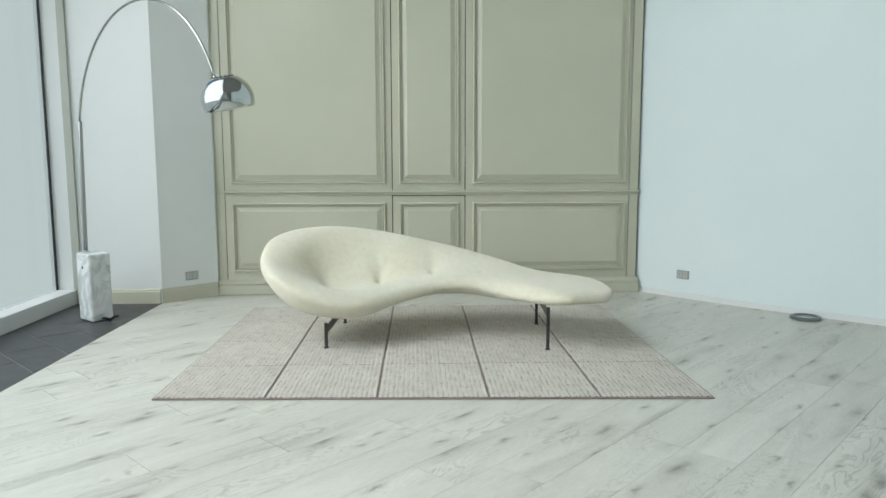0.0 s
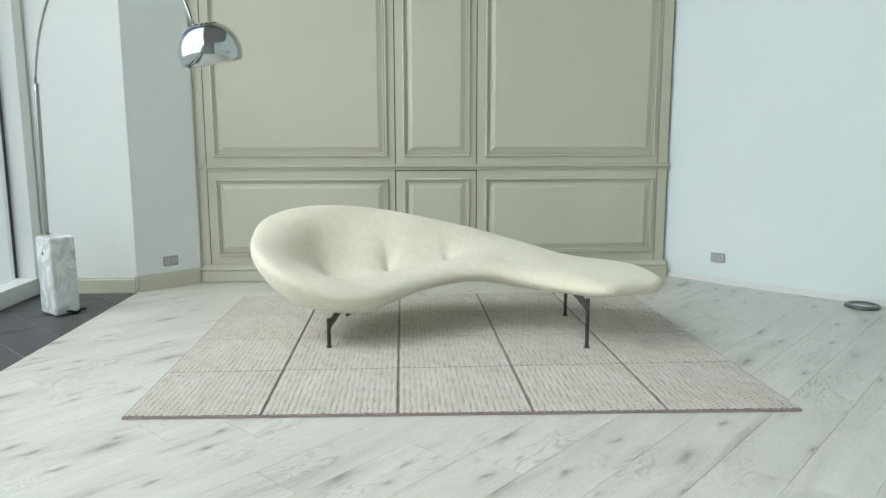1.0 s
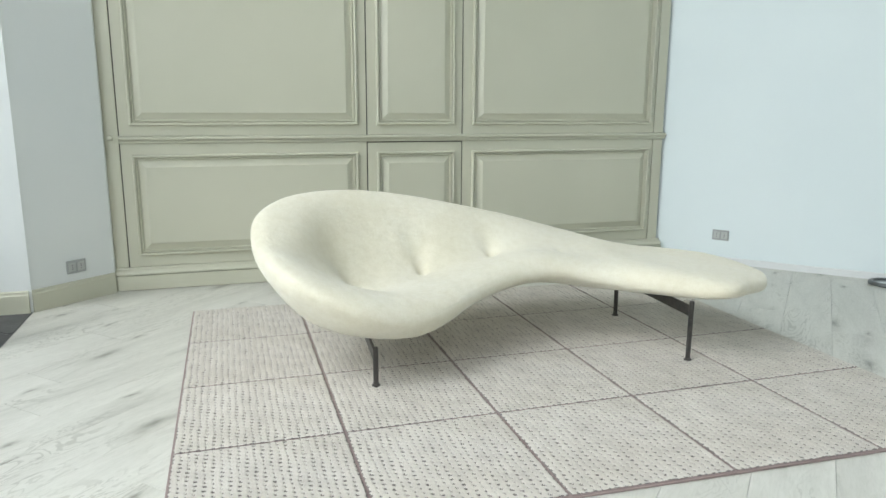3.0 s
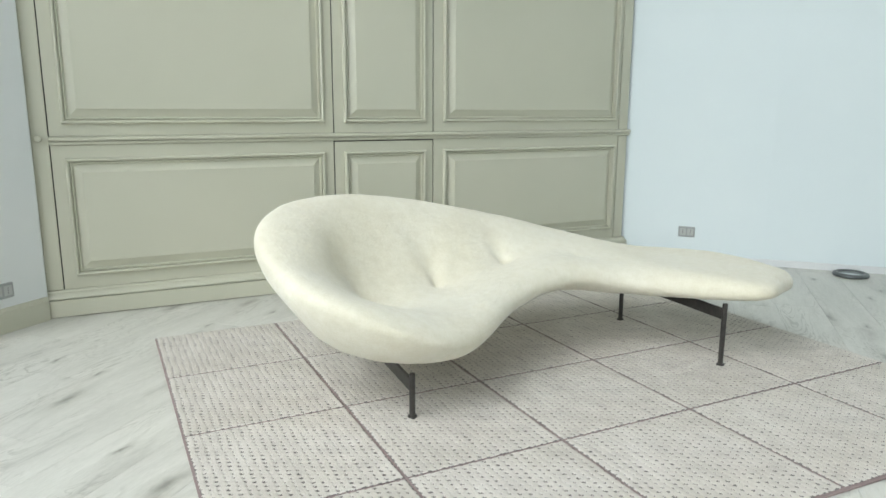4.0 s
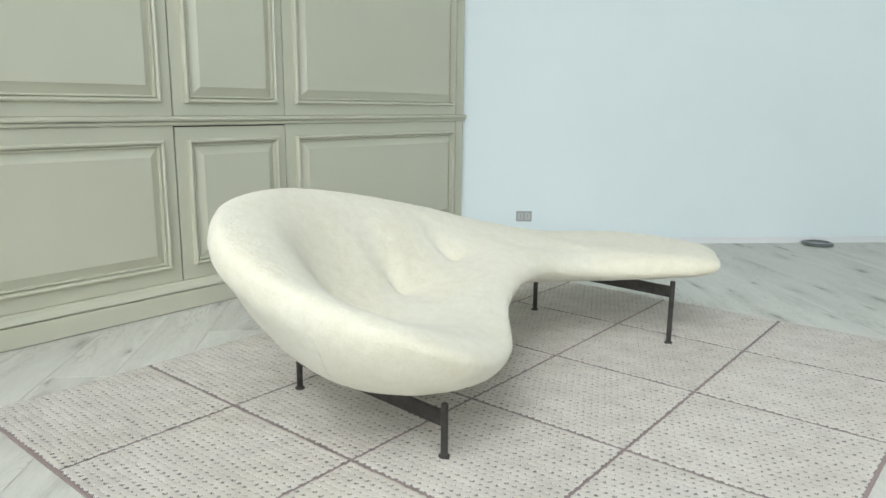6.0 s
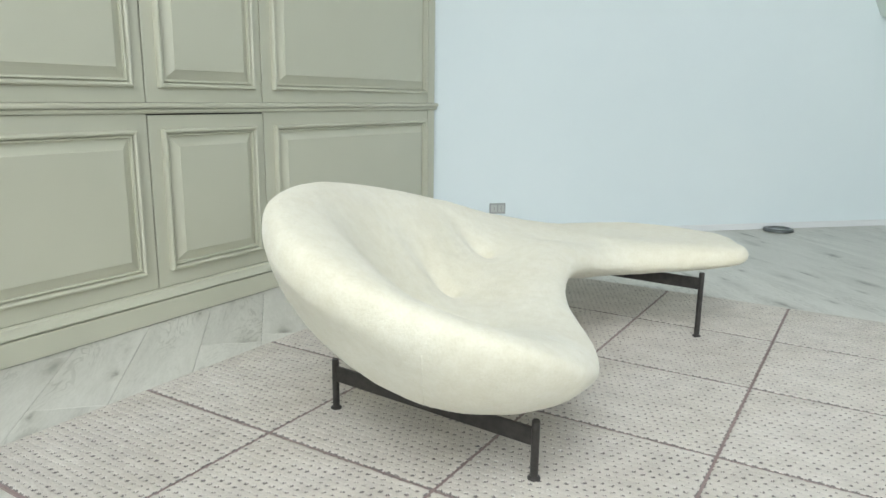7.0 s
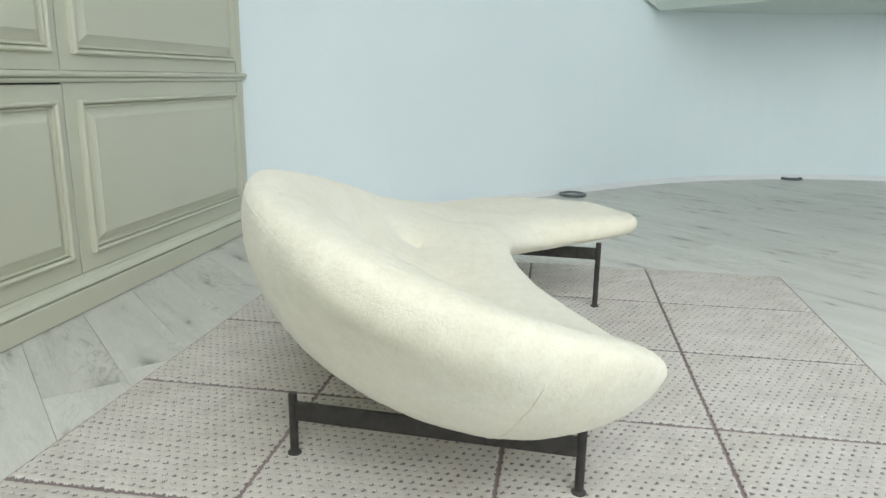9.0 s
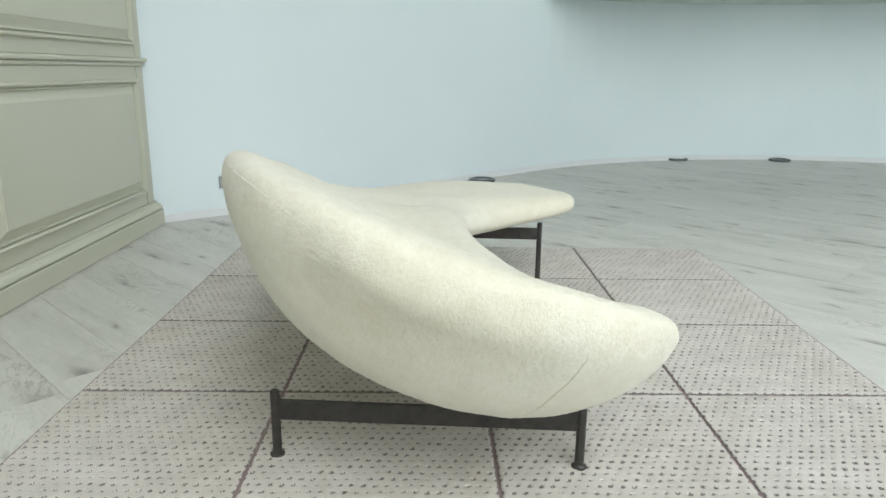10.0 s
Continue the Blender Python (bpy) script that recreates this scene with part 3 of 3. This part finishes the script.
def chaise_shell():
    """Sections across the length: a dished top, a full belly, and a rolled lip of radius LIP along both edges."""
    steps, across, fan = 380, 190, 12
    verts, faces, stitch = [], [], []
    for i in range(steps + 1):
        s = i / steps
        sn = math.sin(math.pi * s)
        x = SOFA_X[0] + (SOFA_X[1] - SOFA_X[0]) * (1 - math.cos(math.pi * s)) / 2
        ym, w, zm, d = knots(SPINE_Y, s), knots(HALF_WIDTH, s) * sn, knots(SPINE_Z, s), knots(TILT, s) * sn
        sag, place = knots(SAG, s) * sn, min(max(knots(SAG_PLACE, s), 0.25), 0.75)
        cap = math.sin(math.pi / 2 * min(1.0, sn / 0.4))
        r = LIP * cap
        g = min(max((sn - 0.2) / 0.7, 0.0), 1.0)
        sag *= g * g * (3 - 2 * g)
        crown = max(knots(CROWN, s) - LIP, 0.002) * cap
        belly = max(knots(BELLY, s) * sn - r, 0.004 * sn)
        power = math.log(0.5) / math.log(place)
        keel = math.log(0.5) / math.log(min(max(knots(BELLY_PLACE, s), 0.3), 0.7))
        round_off = 0.556 + 0.22 * min(max((s - 0.36) / 0.2, 0.0), 1.0)
        length = math.hypot(w, d) + 1e-6
        ny, nz = -d / length, w / length
        inner = max(length - r, 0.1 * length) / length
        w, d = w * inner, d * inner
        sides = []
        for top in (True, False):
            line = []
            for k in range(across + 1):
                v = (1 - math.cos(math.pi * k / across)) / 2
                v = v if top else 1 - v
                c = 1 - 2 * v
                if top:
                    off = crown * (1 - abs(c) ** 6) ** 0.5 - sag * math.sin(math.pi * v ** power) ** 2
                else:
                    off = -belly * (1 - min(1.0, abs(1 - 2 * v ** keel)) ** 2.2) ** round_off
                line.append((ym + w * c + ny * off, zm + d * c + nz * off))
            sides.append(line)
        angles = []
        for line in sides:
            row = []
            for k in range(across + 1):
                a, b = line[max(k - 1, 0)], line[min(k + 1, across)]
                row.append(math.atan2(-(b[0] - a[0]), b[1] - a[1]))
            angles.append(row)
        loop = []
        for side in (0, 1):
            loop += list(zip(sides[side], angles[side], [side == 0] * (across + 1)))
            a0, a1 = angles[side][-1], angles[1 - side][0]
            turn = (a1 - a0) % (2 * math.pi)
            loop += [(sides[side][-1], a0 + turn * (k + 1) / (fan + 1), False) for k in range(fan)]
        for (py, pz), a, top in loop:
            py, pz = py + r * math.cos(a), pz + r * math.sin(a)
            if top:
                for tx, ty, deep, wx, wy, reach, spread in TUFTS:
                    dx, dy = x - tx, py - ty
                    along, aside = dx * wx + dy * wy, dx * wy - dy * wx
                    far = math.hypot(dx, dy)
                    up = max(0.0, along)
                    fold = math.exp(-(up / reach) ** 1.5) * math.exp(-(aside / (0.016 + spread * up)) ** 2) if along > 0 else math.exp(-(far / 0.022) ** 2)
                    dent = deep * (0.52 * math.exp(-(far / 0.019) ** 1.2) + 0.48 * fold + 0.36 * math.exp(-(far / 0.12) ** 2))
                    py -= ny * dent
                    pz -= nz * dent
            curl = 0.0017 * cap * noise.noise((x * 105, py * 105, pz * 105))
            lump = 0.0022 * cap * noise.noise((x * 14, py * 14, pz * 14))
            py += math.cos(a) * (curl + lump)
            pz += math.sin(a) * (curl + lump)
            verts.append((x, py, pz))
        if -1.12 < x < -0.93:
            want = 4.725 + 0.62 * (x + 1.12)
            under_side = [p for p, q in zip(verts[-len(loop):], loop) if not q[2] and p[1] < ym]
            spot = min(under_side, key=lambda p: abs(p[1] - want))
            if spot[2] < 0.52 and abs(spot[1] - want) < 0.02:
                stitch.append(spot)
    ring = 2 * (across + 1 + fan)
    for i in range(steps):
        for k in range(ring):
            a, b = i * ring + k, i * ring + (k + 1) % ring
            faces.append((a, b, b + ring, a + ring))
    me = bpy.data.meshes.new("upholstery")
    me.from_pydata(verts, [], faces)
    bm = bmesh.new()
    bm.from_mesh(me)
    bpy.data.meshes.remove(me)
    bmesh.ops.remove_doubles(bm, verts=bm.verts, dist=1e-4)
    bmesh.ops.recalc_face_normals(bm, faces=bm.faces)
    return bm, stitch


RUG_TOP = 0.014
chaise = tagged(empty("chaise_longue", (0.05, 4.95, RUG_TOP)), "cream fleece organic chaise longue on dark bronze legs", "chaise longue")
shell, stitch = chaise_shell()
shell = under(part("upholstery", shell, FLEECE, None, "tufted cream fleece shell", True), chaise)
seam = part("seam", tube(stitch[::2], 0.0017, 8), FLEECE, shell, "stitched seam", True)
seam.matrix_parent_inverse = Matrix.Identity(4)
for (xf, yf), (xb, yb), top in (((-0.697, 4.634), (-0.646, 5.376), 0.188), ((0.789, 4.530), (0.835, 5.272), 0.304)):
    bar = bmesh.new()
    length = math.hypot(xb - xf, yb - yf)
    turn = math.degrees(math.atan2(yb - yf, xb - xf))
    box(0.0, length, -0.006, 0.006, top - 0.076, top - 0.024, 0.002, pose(xf, yf, 0, 0, 0, turn), bar)
    under(part("crossbar", bar, BRONZE, None, "flat dark bronze bar"), chaise)
    for x, y in ((xf, yf), (xb, yb)):
        leg = under(part("leg", lathe([(0.0, RUG_TOP), (0.0115, RUG_TOP), (0.0115, top - 0.003), (0.0095, top), (0.0, top)], 20, pose(x, y, 0)), BRONZE, smooth=False), chaise)
        foot = part("foot_pad", lathe([(0.0, RUG_TOP - 0.001), (0.0185, RUG_TOP - 0.001), (0.0185, RUG_TOP + 0.005), (0.013, RUG_TOP + 0.010), (0.0, RUG_TOP + 0.010)], 20, pose(x, y, 0)), BRONZE, leg)
        foot.matrix_parent_inverse = Matrix.Identity(4)

# ---- rug ----
RX, RY, CELL = -1.493, 3.635, 0.60
rug = tagged(empty("rug", (0.007, 4.835, 0.002)), "pale pinkish-grey looped wool rug in stitched squares", "rug")
under(part("backing", prism([(RX - 0.003, RY + 0.007), (RX + 3.003, RY - 0.083), (RX + 3.003, RY + 2.403), (RX - 0.003, RY + 2.403)], 0.002, 0.0085), BACKING, None, "mauve-brown rug backing"), rug)


def tile_mesh(front=0.0, slope=0.0):
    """One square of looped rows; front: how far its near edge comes forward, slope: more of it along x."""
    n, gap, pitch = 240, 0.0044, 0.0269
    me = bpy.data.meshes.new("square")
    side = CELL - 2 * gap
    g = np.linspace(0, side, n + 1)
    X, Y = np.meshgrid(g, g, indexing="xy")
    rng = np.random.default_rng(4)
    force = rng.uniform(0.90, 1.06, (40, 40))
    row = X / pitch + 0.10 * np.sin(Y * 31.0 + np.floor(X / pitch) * 1.7) + 0.05 * np.sin(Y * 90.0)
    fr = row - np.floor(row)
    dist = np.minimum(fr, 1 - fr) * pitch
    odd = np.floor(row + 0.5) % 2
    loop = Y / pitch + 0.5 * odd
    lf = (loop - np.floor(loop) - 0.5) * pitch
    sx = (fr - np.round(fr)) * pitch
    force = force[np.clip(np.floor(row + 0.5).astype(int), 0, 39), np.clip(np.floor(loop).astype(int), 0, 39)]
    slant_a, slant_b = 0.80 * lf - 0.60 * sx, 0.80 * sx + 0.60 * lf
    bulge = np.cos(2 * np.pi * (Y / pitch + 0.5 * (np.floor(row) % 2)))
    Z = 0.0155 - 0.0006 * np.exp(-(dist / 0.0042) ** 2) + 0.0003 * bulge
    Z = Z - 0.0100 * force * np.exp(-((slant_a / 0.0058) ** 2 + (slant_b / 0.0034) ** 2) ** 2)
    edge = np.minimum(np.minimum(X, side - X), np.minimum(Y, side - Y))
    Z = Z - 0.0034 * np.exp(-(edge / 0.003))
    Z = Z + rng.normal(0, 0.00035, Z.shape)
    jitter = rng.normal(0, 0.0005, (2, *X.shape))
    XX = X + gap + jitter[0]
    stretch = (front + slope * X) * (1 - Y / side)
    YY = Y + gap + jitter[1] - stretch
    co = np.stack([XX, YY, Z], -1).reshape(-1, 3)
    idx = np.arange((n + 1) ** 2).reshape(n + 1, n + 1)
    fc = np.stack([idx[:-1, :-1], idx[:-1, 1:], idx[1:, 1:], idx[1:, :-1]], -1).reshape(-1, 4)
    me.from_pydata(co.tolist(), [], fc.tolist())
    # low faces, slopes included, go dark: backing tone plus the pits' shade as colour
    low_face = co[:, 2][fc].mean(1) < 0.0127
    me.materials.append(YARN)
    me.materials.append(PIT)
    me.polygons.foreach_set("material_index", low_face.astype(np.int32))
    me.polygons.foreach_set("use_smooth", [True] * len(fc))
    return me


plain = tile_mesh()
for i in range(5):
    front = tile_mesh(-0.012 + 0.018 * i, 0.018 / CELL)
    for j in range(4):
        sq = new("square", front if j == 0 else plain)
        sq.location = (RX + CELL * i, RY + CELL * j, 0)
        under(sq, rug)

# ---- floors ----
floor = tagged(empty("floor", (1.8, 0.9, 0)), "pale washed oak plank floor laid diagonally", "floor", kind="structure")
under(part("subfloor", box(-2.39, 6.2, -5.2, 6.95, -0.08, -0.012), SEAM), floor)
WIDE, LONG = 0.2482, 1.38
LIMITS = ((-1, 0, 2.388), (1, 0, 5.95), (0, -1, 5.0), (0, 1, 6.76))
root = math.sqrt(0.5)
rng = random.Random(7)
planks = []
for lane in range(-32, 32):
    lo = (-2.52 - 0.003 + 0.351 * lane) * root * -1.0
    start = rng.random() * LONG
    for k in range(-6, 10):
        a0 = k * LONG + start
        rect = [(a0 + 0.0006, lo - WIDE + 0.0006), (a0 + LONG - 0.0006, lo - WIDE + 0.0006), (a0 + LONG - 0.0006, lo - 0.0006), (a0 + 0.0006, lo - 0.0006)]
        poly = clipped([(root * (u - v), root * (u + v)) for u, v in rect], LIMITS)
        if len(poly) >= 3:
            cx, cy = sum(p[0] for p in poly) / len(poly), sum(p[1] for p in poly) / len(poly)
            if math.hypot(cx - ARC_X, cy - ARC_Y) < 4.9 or (cx < 4.2 and cx + cy < 9.6):
                planks.append((poly, cx, cy))


def plank_mesh(poly):
    n = len(poly)
    cx, cy = sum(p[0] for p in poly) / n, sum(p[1] for p in poly) / n
    inner = []
    for x, y in poly:
        dx, dy = cx - x, cy - y
        l = math.hypot(dx, dy) + 1e-6
        inner.append((x + dx / l * 0.0012, y + dy / l * 0.0012))
    vs = [(x, y, -0.012) for x, y in poly] + [(x, y, -0.001) for x, y in poly] + [(x, y, 0.0) for x, y in inner]
    fs = [tuple(range(2 * n, 3 * n))]
    for k in range(n):
        m = (k + 1) % n
        fs += [(k, m, n + m, n + k), (n + k, n + m, 2 * n + m, 2 * n + k)]
    return vs, fs


rest_v, rest_f = [], []
planks.sort(key=lambda q: math.hypot(q[1] - 0.3, q[2] - 4.0))
for k, (poly, cx, cy) in enumerate(planks):
    vs, fs = plank_mesh(poly)
    if k < 290:
        me = bpy.data.meshes.new("plank")
        me.from_pydata(vs, [], fs)
        me.materials.append(WOOD)
        under(new("plank", me), floor)
    else:
        o = len(rest_v)
        rest_v += vs
        rest_f += [tuple(i + o for i in f) for f in fs]
if rest_f:
    me = bpy.data.meshes.new("plank_field")
    me.from_pydata(rest_v, [], rest_f)
    me.materials.append(WOOD)
    tagged(under(new("plank_field", me), floor), kind="stuff")

tiled = tagged(empty("floor_tiled", (-2.8, 1.0, 0)), "charcoal slate tile strip along the window", "floor", kind="structure")
under(part("grout", box(-3.36, -2.392, -5.2, 6.5, -0.08, -0.003), GROUT), tiled)
TILE_LIMITS = ((-1, 0, 3.15), (1, 0, -2.394), (0, -1, 5.0), (0, 1, 6.31))
for lane in range(-14, 28):
    for k in range(-12, 16):
        u0, v0 = k * 0.60 + 0.30 * (lane % 2) + 0.12, lane * 0.30 + 0.058
        rect = [(u0 + 0.003, v0 + 0.003), (u0 + 0.597, v0 + 0.003), (u0 + 0.597, v0 + 0.297), (u0 + 0.003, v0 + 0.297)]
        poly = clipped([(root * (u + v), root * (v - u)) for u, v in rect], TILE_LIMITS)
        if len(poly) >= 3:
            vs, fs = plank_mesh(poly)
            me = bpy.data.meshes.new("slate_tile")
            me.from_pydata(vs, [], fs)
            me.materials.append(SLATE)
            under(new("slate_tile", me), tiled)
